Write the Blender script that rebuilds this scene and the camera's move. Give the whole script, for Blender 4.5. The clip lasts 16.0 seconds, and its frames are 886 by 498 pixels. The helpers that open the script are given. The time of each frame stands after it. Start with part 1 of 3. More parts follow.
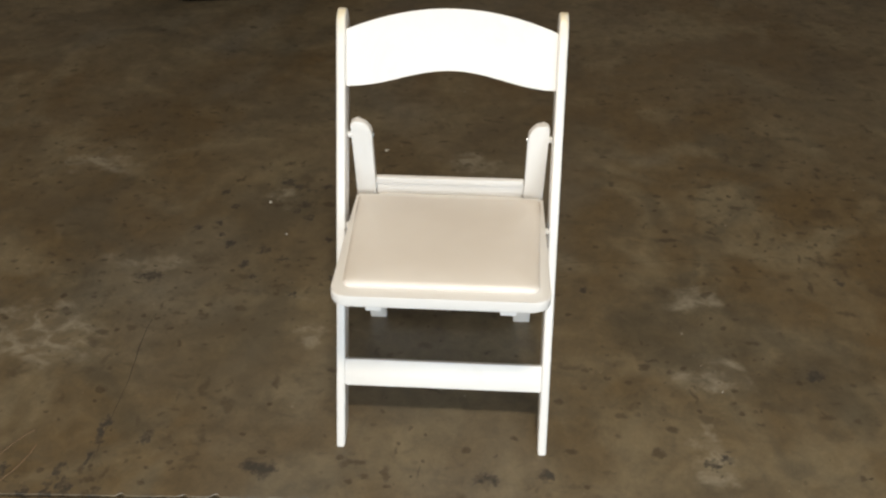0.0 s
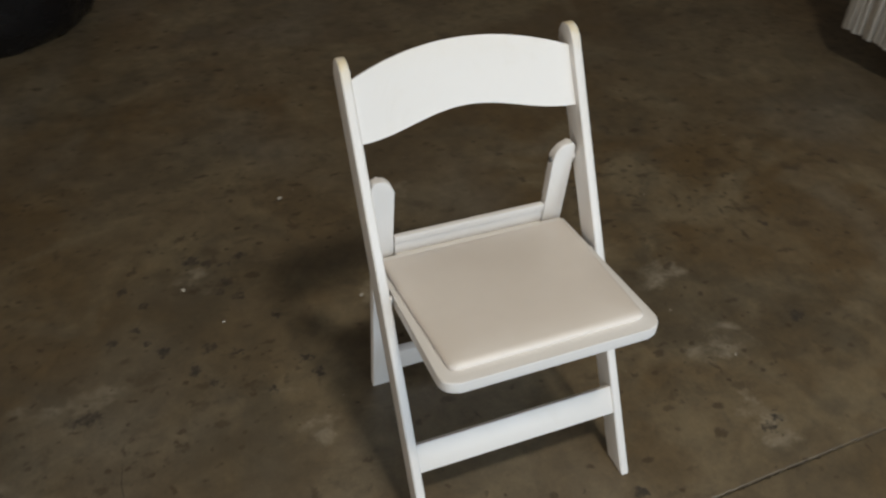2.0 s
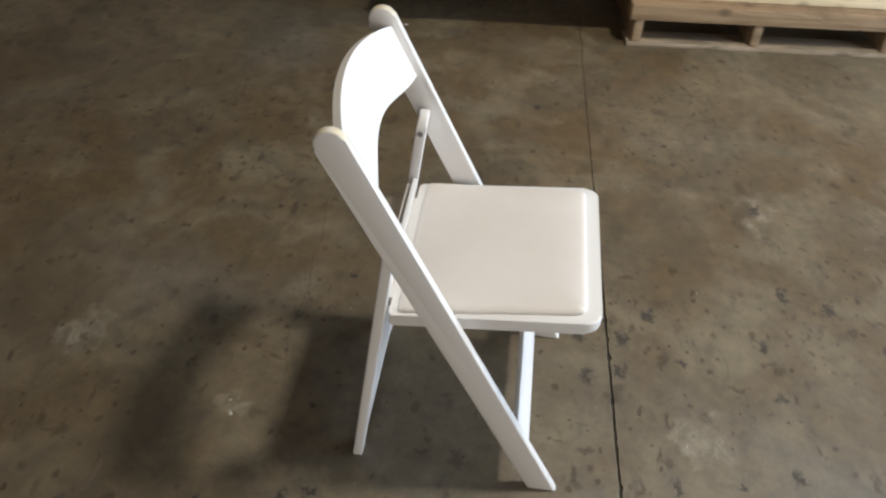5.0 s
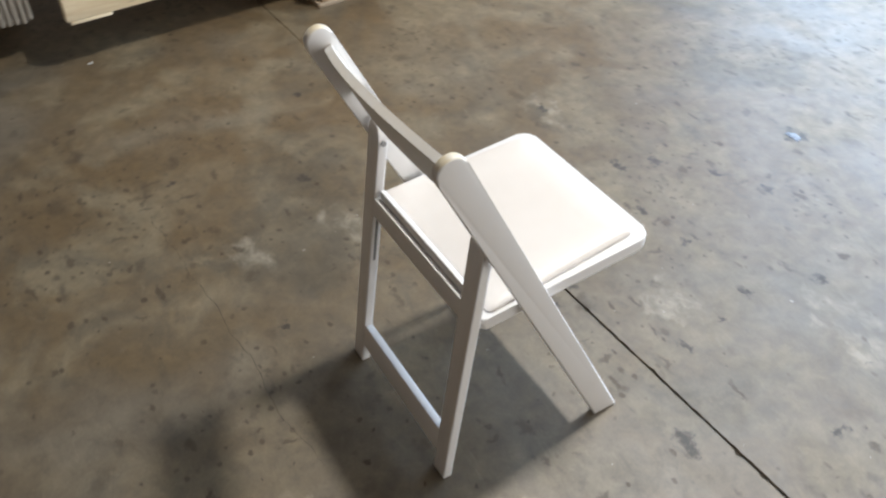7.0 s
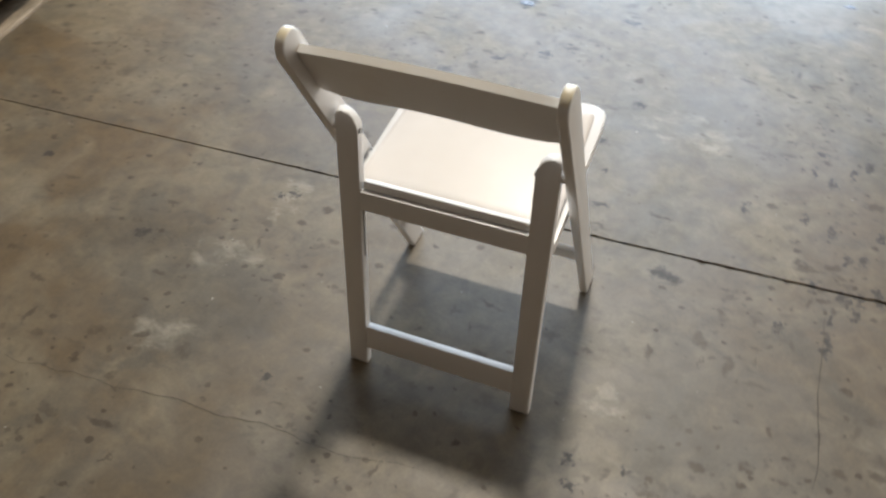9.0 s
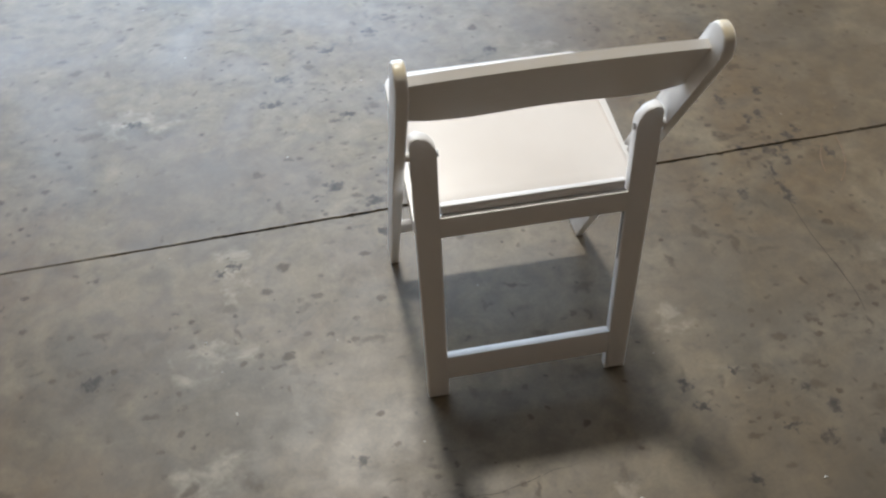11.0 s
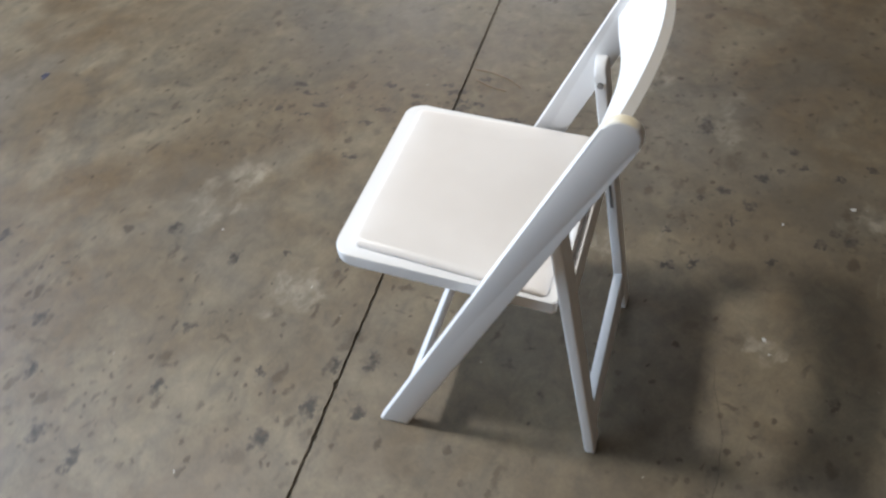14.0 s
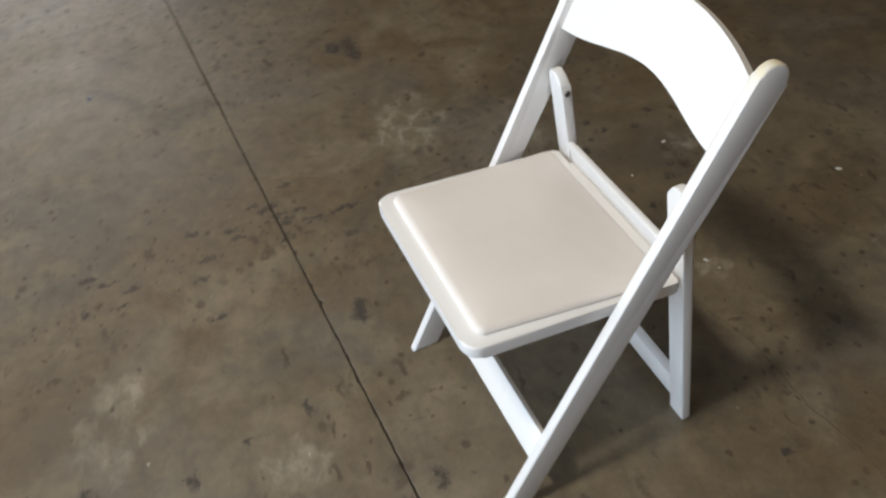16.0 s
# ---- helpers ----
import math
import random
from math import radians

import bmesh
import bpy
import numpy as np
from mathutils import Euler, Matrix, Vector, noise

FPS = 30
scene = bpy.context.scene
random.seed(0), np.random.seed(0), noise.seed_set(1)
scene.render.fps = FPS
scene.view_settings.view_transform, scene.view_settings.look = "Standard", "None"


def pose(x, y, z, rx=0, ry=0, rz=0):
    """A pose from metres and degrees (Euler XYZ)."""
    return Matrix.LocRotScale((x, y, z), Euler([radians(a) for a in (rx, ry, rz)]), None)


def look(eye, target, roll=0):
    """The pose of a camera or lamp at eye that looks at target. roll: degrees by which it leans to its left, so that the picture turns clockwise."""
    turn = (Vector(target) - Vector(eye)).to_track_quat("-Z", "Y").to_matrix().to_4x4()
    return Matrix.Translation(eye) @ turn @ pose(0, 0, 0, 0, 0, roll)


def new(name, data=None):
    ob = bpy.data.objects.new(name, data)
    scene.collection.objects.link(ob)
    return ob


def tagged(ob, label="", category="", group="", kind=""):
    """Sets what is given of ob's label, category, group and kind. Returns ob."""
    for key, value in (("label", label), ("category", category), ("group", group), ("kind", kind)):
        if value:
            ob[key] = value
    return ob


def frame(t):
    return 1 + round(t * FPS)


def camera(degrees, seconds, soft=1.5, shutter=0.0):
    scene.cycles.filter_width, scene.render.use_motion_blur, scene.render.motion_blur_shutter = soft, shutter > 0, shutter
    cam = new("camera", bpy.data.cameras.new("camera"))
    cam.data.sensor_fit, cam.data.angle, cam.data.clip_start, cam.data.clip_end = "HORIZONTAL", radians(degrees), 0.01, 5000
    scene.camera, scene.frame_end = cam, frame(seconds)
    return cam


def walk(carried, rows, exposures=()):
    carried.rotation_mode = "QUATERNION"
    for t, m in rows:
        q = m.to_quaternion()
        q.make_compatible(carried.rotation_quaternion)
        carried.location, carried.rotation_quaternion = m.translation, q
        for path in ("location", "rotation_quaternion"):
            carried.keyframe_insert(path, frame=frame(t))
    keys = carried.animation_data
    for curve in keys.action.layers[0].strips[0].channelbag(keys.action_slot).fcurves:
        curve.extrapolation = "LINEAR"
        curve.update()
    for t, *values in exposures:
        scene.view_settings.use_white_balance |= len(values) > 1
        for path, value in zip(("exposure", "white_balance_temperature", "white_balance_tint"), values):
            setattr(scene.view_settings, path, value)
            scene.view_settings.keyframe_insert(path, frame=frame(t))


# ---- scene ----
cam = camera(56.2, 16.0, 2.3, 0.5)
PATH = [
    (0, (0.2138, 0.1827, 1.4539), (0.0668, 1.7215, 0.1849), -0.03),
    (0.5, (0.0924, 0.1801, 1.4471), (0.0349, 1.7104, 0.1613), 0.33),
    (1, (-0.0912, 0.1848, 1.4540), (0.0234, 1.7288, 0.1879), 1.75),
    (1.5, (-0.2179, 0.2880, 1.4356), (0.0284, 1.8027, 0.1517), 0.52),
    (2, (-0.3805, 0.4566, 1.4407), (0.1333, 1.8980, 0.1534), 1.30),
    (2.5, (-0.6190, 0.5472, 1.4251), (0.1692, 1.8192, 0.0991), 3.75),
    (3, (-0.8011, 0.6727, 1.4211), (0.1604, 1.8193, 0.0948), 5.11),
    (3.5, (-0.8744, 0.8739, 1.4224), (0.2705, 1.8303, 0.0901), 3.88),
    (4, (-1.0031, 1.0648, 1.4446), (0.3475, 1.7076, 0.1173), 4.68),
    (4.5, (-1.1209, 1.2276, 1.4519), (0.3473, 1.6374, 0.1572), 4.00),
    (4.7, (-1.1082, 1.2946, 1.4420), (0.3866, 1.6144, 0.1519), 4.14),
    (5.22, (-1.1219, 1.4897, 1.4384), (0.4042, 1.5611, 0.1481), 3.35),
    (5.75, (-1.0898, 1.6900, 1.4335), (0.4148, 1.5148, 0.1291), 2.42),
    (6.28, (-1.0267, 1.8840, 1.4301), (0.4152, 1.4754, 0.1081), 1.54),
    (6.8, (-0.9504, 2.0758, 1.4336), (0.3994, 1.4454, 0.0997), 0.94),
    (7, (-0.9176, 2.1483, 1.4313), (0.3903, 1.4121, 0.1091), 1.40),
    (7.5, (-0.8368, 2.3491, 1.4398), (0.3306, 1.4200, 0.1081), 0.54),
    (8, (-0.6767, 2.4145, 1.4120), (0.3243, 1.3360, 0.0579), 0.27),
    (8.5, (-0.5039, 2.4799, 1.4129), (0.3267, 1.2903, 0.0367), 0.44),
    (9, (-0.3624, 2.5988, 1.4204), (0.2386, 1.3215, 0.0041), -1.25),
    (9.2, (-0.2954, 2.6169, 1.4208), (0.2209, 1.3222, -0.0141), -0.95),
    (9.72, (-0.1084, 2.6525, 1.4144), (0.1989, 1.3063, -0.0431), -1.55),
    (10.25, (0.0864, 2.6412, 1.4077), (0.2033, 1.2764, -0.0667), -1.76),
    (10.78, (0.2728, 2.5947, 1.4016), (0.2056, 1.2426, -0.0820), -1.77),
    (11.3, (0.4542, 2.5359, 1.3963), (0.1793, 1.2166, -0.0811), -1.84),
    (11.5, (0.5167, 2.5002, 1.3980), (0.1648, 1.1955, -0.0775), -1.90),
    (12, (0.6652, 2.4303, 1.4038), (0.0503, 1.2012, -0.0501), -1.64),
    (12.5, (0.8316, 2.3484, 1.4068), (0.0661, 1.2029, -0.0429), -5.41),
    (13, (0.8813, 2.1697, 1.3758), (-0.0307, 1.1491, -0.0825), -7.37),
    (13.5, (0.9609, 2.0037, 1.3755), (-0.1675, 1.1995, -0.0663), -6.41),
    (14, (1.0694, 1.8393, 1.3986), (-0.1742, 1.2234, -0.0416), -8.86),
    (14.5, (1.0633, 1.6539, 1.3923), (-0.2685, 1.2602, -0.0460), -8.75),
    (15, (1.0526, 1.4466, 1.4029), (-0.3289, 1.2976, -0.0350), -8.39),
    (15.5, (1.0922, 1.2197, 1.4090), (-0.3038, 1.3400, -0.0180), -9.14),
    (16, (1.0297, 1.0456, 1.3973), (-0.3593, 1.4304, 0.0116), -8.17),
]
EXPOSURES = [
    (0, -0.80, 7450, 10), (0.5, -0.80, 7400, 10), (1, -0.84, 7300, 10), (1.5, -1.10, 7150, 10), (2, -1.38, 7000, 10), (2.5, -0.98, 7250, 10),
    (3.5, -0.94, 7200, 10), (4.5, -0.80, 6700, 10), (7, -0.06, 6100, 10), (8, -0.15, 6350, 10), (9, -0.32, 6600, 10), (11.5, -0.40, 6150, 10),
    (13.5, -0.33, 5950, 10), (14.5, -0.74, 5950, 10), (15, -1.15, 6100, 10), (15.5, -0.95, 6400, 10), (16, -0.80, 6500, 10),
]
walk(cam, [(t, look(eye, target, roll)) for t, eye, target, roll in PATH], EXPOSURES)

# ---- light: daylight through the loading door and one roof light ----
DOOR_X0, DOOR_X1, DOOR_H = -1.3, 4.4, 3.5
Y_FRONT, Y_BACK, X_WEST, X_EAST, ROOF = -3.6, 8.0, -6.4, 9.0, 3.6
world = bpy.data.worlds.new("sky")
scene.world = world
world.use_nodes = True
wn = world.node_tree.nodes
sky = wn.new("ShaderNodeTexSky")
sky.sky_type = "NISHITA"
sky.sun_disc = False
sky.sun_elevation, sky.sun_rotation = radians(55), radians(200)
world.node_tree.links.new(sky.outputs[0], wn["Background"].inputs[0])
wn["Background"].inputs[1].default_value = 0.10


def area_lamp(name, m, sx, sy, power, colour):
    data = bpy.data.lights.new(name, "AREA")
    data.shape, data.size, data.size_y, data.energy, data.color = "RECTANGLE", sx, sy, power, colour
    ob = new(name, data)
    ob.matrix_world = m
    return ob


DOOR_POWER, SIDE_POWER, ROOF_POWER = 580, 195, 148
area_lamp("door_daylight", pose((DOOR_X0 + DOOR_X1) / 2, Y_FRONT - 0.1, DOOR_H / 2, 90, 0, 0),
          DOOR_X1 - DOOR_X0 - 0.1, DOOR_H - 0.1, DOOR_POWER, (0.66, 0.82, 1.0))
SIDE_Y0, SIDE_Y1, SIDE_H = -3.2, 1.0, 3.3
area_lamp("side_door_daylight", pose(X_WEST - 0.1, (SIDE_Y0 + SIDE_Y1) / 2, SIDE_H / 2, 90, 0, -90),
          SIDE_Y1 - SIDE_Y0 - 0.1, SIDE_H - 0.1, SIDE_POWER, (1.0, 0.95, 0.86))
ROOF_LIGHT = (0.44, 0.0)
area_lamp("roof_daylight", pose(ROOF_LIGHT[0], ROOF_LIGHT[1], ROOF + 0.05, 0, 0, 0), 0.40, 0.30, ROOF_POWER, (1.0, 0.94, 0.83))


# ---- materials ----
class Nodes:
    """A small wrapper that makes and joins shader nodes."""

    def __init__(self, name):
        self.mat = bpy.data.materials.new(name)
        self.mat.use_nodes = True
        self.tree = self.mat.node_tree
        self.bsdf = self.tree.nodes["Principled BSDF"]
        self.coord = self.tree.nodes.new("ShaderNodeTexCoord").outputs["Object"]

    def put(self, value, socket):
        if isinstance(value, bpy.types.NodeSocket):
            self.tree.links.new(value, socket)
        else:
            socket.default_value = value

    def set(self, **values):
        for key, value in values.items():
            self.put(value, self.bsdf.inputs[key.replace("_", " ")])

    def scaled(self, factors, turn=0.0):
        n = self.tree.nodes.new("ShaderNodeMapping")
        n.inputs["Scale"].default_value = factors
        n.inputs["Rotation"].default_value = (0, 0, turn)
        self.put(self.coord, n.inputs["Vector"])
        return n.outputs[0]

    def noise(self, scale, detail=4.0, rough=0.55, distort=0.0, vector=None):
        n = self.tree.nodes.new("ShaderNodeTexNoise")
        self.put(vector or self.coord, n.inputs["Vector"])
        n.inputs["Scale"].default_value, n.inputs["Detail"].default_value = scale, detail
        n.inputs["Roughness"].default_value, n.inputs["Distortion"].default_value = rough, distort
        return n.outputs["Fac"]

    def ramp(self, value, a, b, lo=0.0, hi=1.0, smooth=True):
        n = self.tree.nodes.new("ShaderNodeMapRange")
        n.interpolation_type = "SMOOTHSTEP" if smooth else "LINEAR"
        self.put(value, n.inputs["Value"])
        for key, v in zip(("From Min", "From Max", "To Min", "To Max"), (a, b, lo, hi)):
            self.put(v, n.inputs[key])
        return n.outputs["Result"]

    def math(self, op, a, b=0.0):
        n = self.tree.nodes.new("ShaderNodeMath")
        n.operation = op
        self.put(a, n.inputs[0])
        self.put(b, n.inputs[1])
        return n.outputs[0]

    def mix(self, fac, a, b, mode="MIX"):
        n = self.tree.nodes.new("ShaderNodeMix")
        n.data_type, n.blend_type = "RGBA", mode
        self.put(fac, n.inputs[0])
        for v, socket in ((a, n.inputs[6]), (b, n.inputs[7])):
            self.put(v if isinstance(v, bpy.types.NodeSocket) else (*v, 1.0), socket)
        return n.outputs[2]

    def bump(self, height, strength, distance=0.001):
        n = self.tree.nodes.new("ShaderNodeBump")
        n.inputs["Strength"].default_value, n.inputs["Distance"].default_value = strength, distance
        self.put(height, n.inputs["Height"])
        self.put(n.outputs[0], self.bsdf.inputs["Normal"])

    def warped(self, scale, amount, stretch=(1, 1, 1), turn=0.0):
        """The place, shifted by a ragged noise and stretched."""
        w = self.tree.nodes.new("ShaderNodeTexNoise")
        self.put(self.coord, w.inputs["Vector"])
        w.inputs["Scale"].default_value, w.inputs["Detail"].default_value, w.inputs["Roughness"].default_value = scale, 5, 0.62
        shift = self.tree.nodes.new("ShaderNodeVectorMath")
        shift.operation = "MULTIPLY_ADD"
        self.put(w.outputs["Color"], shift.inputs[0])
        shift.inputs[1].default_value = (amount, amount, 0)
        self.put(self.coord, shift.inputs[2])
        m = self.tree.nodes.new("ShaderNodeMapping")
        m.inputs["Scale"].default_value, m.inputs["Rotation"].default_value = stretch, (0, 0, turn)
        self.put(shift.outputs[0], m.inputs["Vector"])
        return m.outputs[0]

    def blots(self, scale, small, large, keep, stretch=(1, 1, 1), turn=0.0, soft=0.35, weak=0.2, strong=0.9):
        """Scattered ragged blots: one to a cell, with its own size and strength; keep: the share of cells left empty."""
        v = self.tree.nodes.new("ShaderNodeTexVoronoi")
        v.voronoi_dimensions = "2D"
        self.put(self.warped(scale * 2.2, 0.55 / scale, stretch, turn), v.inputs["Vector"])
        v.inputs["Scale"].default_value = scale
        pick = self.tree.nodes.new("ShaderNodeSeparateColor")
        self.put(v.outputs["Color"], pick.inputs[0])
        size = self.ramp(self.math("POWER", pick.outputs[1], 1.6), 0, 1, small, large, False)
        edge = self.ramp(v.outputs["Distance"], self.math("MULTIPLY", size, soft), size, 1.0, 0.0)
        strength = self.math("MULTIPLY", self.math("GREATER_THAN", pick.outputs[0], keep), self.ramp(pick.outputs[2], 0, 1, weak, strong, False))
        return self.math("MULTIPLY", edge, strength)

    def ovals(self, place, rows, inner, outer):
        """Soft ovals round given places: x, y, half length, half width."""
        sep = self.tree.nodes.new("ShaderNodeSeparateXYZ")
        self.put(place, sep.inputs[0])
        best = None
        for x, y, a, b in rows:
            dx = self.math("DIVIDE", self.math("SUBTRACT", sep.outputs[0], x), a)
            dy = self.math("DIVIDE", self.math("SUBTRACT", sep.outputs[1], y), b)
            m = self.ramp(self.math("ADD", self.math("MULTIPLY", dx, dx), self.math("MULTIPLY", dy, dy)), inner, outer, 1.0, 0.0)
            best = m if best is None else self.math("MAXIMUM", best, m)
        return best

    def random(self):
        return self.tree.nodes.new("ShaderNodeObjectInfo").outputs["Random"]


# Worn marks on the slab: x, y, half length, half width, in metres.
STAINS = [
    (0.206, 1.206, 0.030, 0.018), (0.329, 1.229, 0.022, 0.016), (0.236, 1.133, 0.024, 0.022), (0.441, 1.061, 0.034, 0.026),
    (0.393, 0.784, 0.026, 0.022), (-0.258, 1.189, 0.034, 0.026), (0.711, 1.309, 0.018, 0.016), (0.300, 0.400, 0.030, 0.020),
    (0.101, 0.109, 0.040, 0.020), (0.465, 0.141, 0.030, 0.020), (0.950, 0.740, 0.030, 0.024), (0.345, 1.126, 0.036, 0.022),
    (0.230, 0.765, 0.020, 0.016), (-0.554, 0.584, 0.022, 0.018), (-0.035, 0.878, 0.014, 0.012), (0.016, 0.758, 0.030, 0.018),
    (-0.718, 1.760, 0.050, 0.022), (1.098, 1.903, 0.016, 0.014), (1.392, 1.409, 0.018, 0.014), (0.427, 1.811, 0.020, 0.016),
    (0.588, 0.710, 0.040, 0.020), (0.431, 0.477, 0.028, 0.020), (0.471, 0.102, 0.060, 0.030), (-1.430, 1.450, 0.060, 0.030),
    (-0.042, 0.556, 0.030, 0.020), (-0.283, 1.196, 0.034, 0.020), (0.292, 0.986, 0.024, 0.016), (0.560, 0.599, 0.028, 0.022), (0.679, 1.291, 0.020, 0.018), (-0.057, 1.014, 0.030, 0.014), (-1.395, 1.500, 0.110, 0.035), (0.950, 1.560, 0.030, 0.020),
]
# Places where marks crowd together: x, y, radius.
CROWDED = [
    (-0.42, 2.20, 0.20), (-0.58, 1.70, 0.22), (-0.85, 2.70, 0.22), (0.40, 1.06, 0.20), (0.50, 0.62, 0.24), (-0.42, 0.55, 0.14),
    (0.55, 1.50, 0.15), (-0.45, 1.28, 0.16), (1.15, 2.35, 0.25), (-0.36, 1.75, 0.15), (0.22, 0.35, 0.16), (-0.68, 1.78, 0.14), (-0.60, 1.05, 0.16), (-0.72, 0.80, 0.16),
]
# Skid marks drawn out along y: x, y, half length, half width.
SKIDS = [
    (-0.753, 1.036, 0.011, 0.030), (-0.686, 0.963, 0.011, 0.030), (-0.719, 0.866, 0.011, 0.030), (-0.609, 0.889, 0.011, 0.030), (-0.545, 0.860, 0.011, 0.030),
    (-0.719, 1.059, 0.011, 0.030), (-0.664, 1.122, 0.011, 0.030), (-0.651, 0.980, 0.011, 0.030), (-0.669, 0.597, 0.011, 0.030), (-0.634, 0.639, 0.011, 0.030),
    (-0.587, 0.698, 0.011, 0.030), (-0.544, 0.668, 0.011, 0.030), (-0.397, 0.878, 0.011, 0.030), (-0.803, 1.134, 0.011, 0.030), (-0.637, 1.278, 0.013, 0.028),
    (-0.636, 1.238, 0.013, 0.028), (-0.636, 1.180, 0.013, 0.028), (-0.686, 1.145, 0.013, 0.028), (-0.650, 1.100, 0.013, 0.028), (-0.689, 1.091, 0.013, 0.028),
    (-0.734, 1.081, 0.013, 0.028), (-0.587, 1.097, 0.013, 0.028), (-0.532, 1.251, 0.013, 0.028), (-0.259, 1.190, 0.022, 0.035),
]
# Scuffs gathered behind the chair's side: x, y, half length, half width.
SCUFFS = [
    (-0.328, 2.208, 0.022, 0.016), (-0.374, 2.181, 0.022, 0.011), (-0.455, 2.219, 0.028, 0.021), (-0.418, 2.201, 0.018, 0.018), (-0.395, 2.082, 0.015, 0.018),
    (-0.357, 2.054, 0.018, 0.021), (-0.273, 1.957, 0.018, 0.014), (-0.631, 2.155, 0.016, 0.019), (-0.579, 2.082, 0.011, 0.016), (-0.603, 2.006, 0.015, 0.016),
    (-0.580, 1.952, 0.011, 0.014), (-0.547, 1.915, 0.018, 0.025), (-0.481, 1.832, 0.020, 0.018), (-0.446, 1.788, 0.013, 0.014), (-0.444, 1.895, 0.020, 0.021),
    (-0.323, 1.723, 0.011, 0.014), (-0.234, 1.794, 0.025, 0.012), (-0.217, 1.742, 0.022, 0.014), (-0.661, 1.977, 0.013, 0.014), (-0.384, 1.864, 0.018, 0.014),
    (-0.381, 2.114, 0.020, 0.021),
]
# Broad darker patches.
DARK_PATCHES = [
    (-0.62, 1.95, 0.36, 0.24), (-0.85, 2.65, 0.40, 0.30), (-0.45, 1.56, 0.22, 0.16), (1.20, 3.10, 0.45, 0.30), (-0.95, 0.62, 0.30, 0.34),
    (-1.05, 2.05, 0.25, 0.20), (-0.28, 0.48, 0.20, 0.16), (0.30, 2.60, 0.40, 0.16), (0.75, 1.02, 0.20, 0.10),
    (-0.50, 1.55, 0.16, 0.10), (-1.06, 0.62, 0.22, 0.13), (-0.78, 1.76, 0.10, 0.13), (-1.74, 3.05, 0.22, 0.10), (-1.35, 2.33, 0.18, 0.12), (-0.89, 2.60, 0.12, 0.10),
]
# Pale, rubbed patches: x, y, half length, half width.
RUBBED = [
    (-0.90, 1.52, 0.16, 0.11), (-0.43, 2.14, 0.06, 0.05), (0.73, 1.52, 0.09, 0.06), (0.69, 1.32, 0.05, 0.08), (-1.05, 2.27, 0.12, 0.08),
    (-0.74, 1.82, 0.10, 0.05), (-0.92, 1.52, 0.13, 0.06), (-0.05, 1.97, 0.06, 0.03), (0.70, 1.80, 0.09, 0.06), (0.11, 2.38, 0.08, 0.05),
    (0.06, 0.95, 0.09, 0.06), (-0.26, 1.58, 0.05, 0.05), (0.95, 0.74, 0.10, 0.06), (-0.20, 0.62, 0.14, 0.07),
]


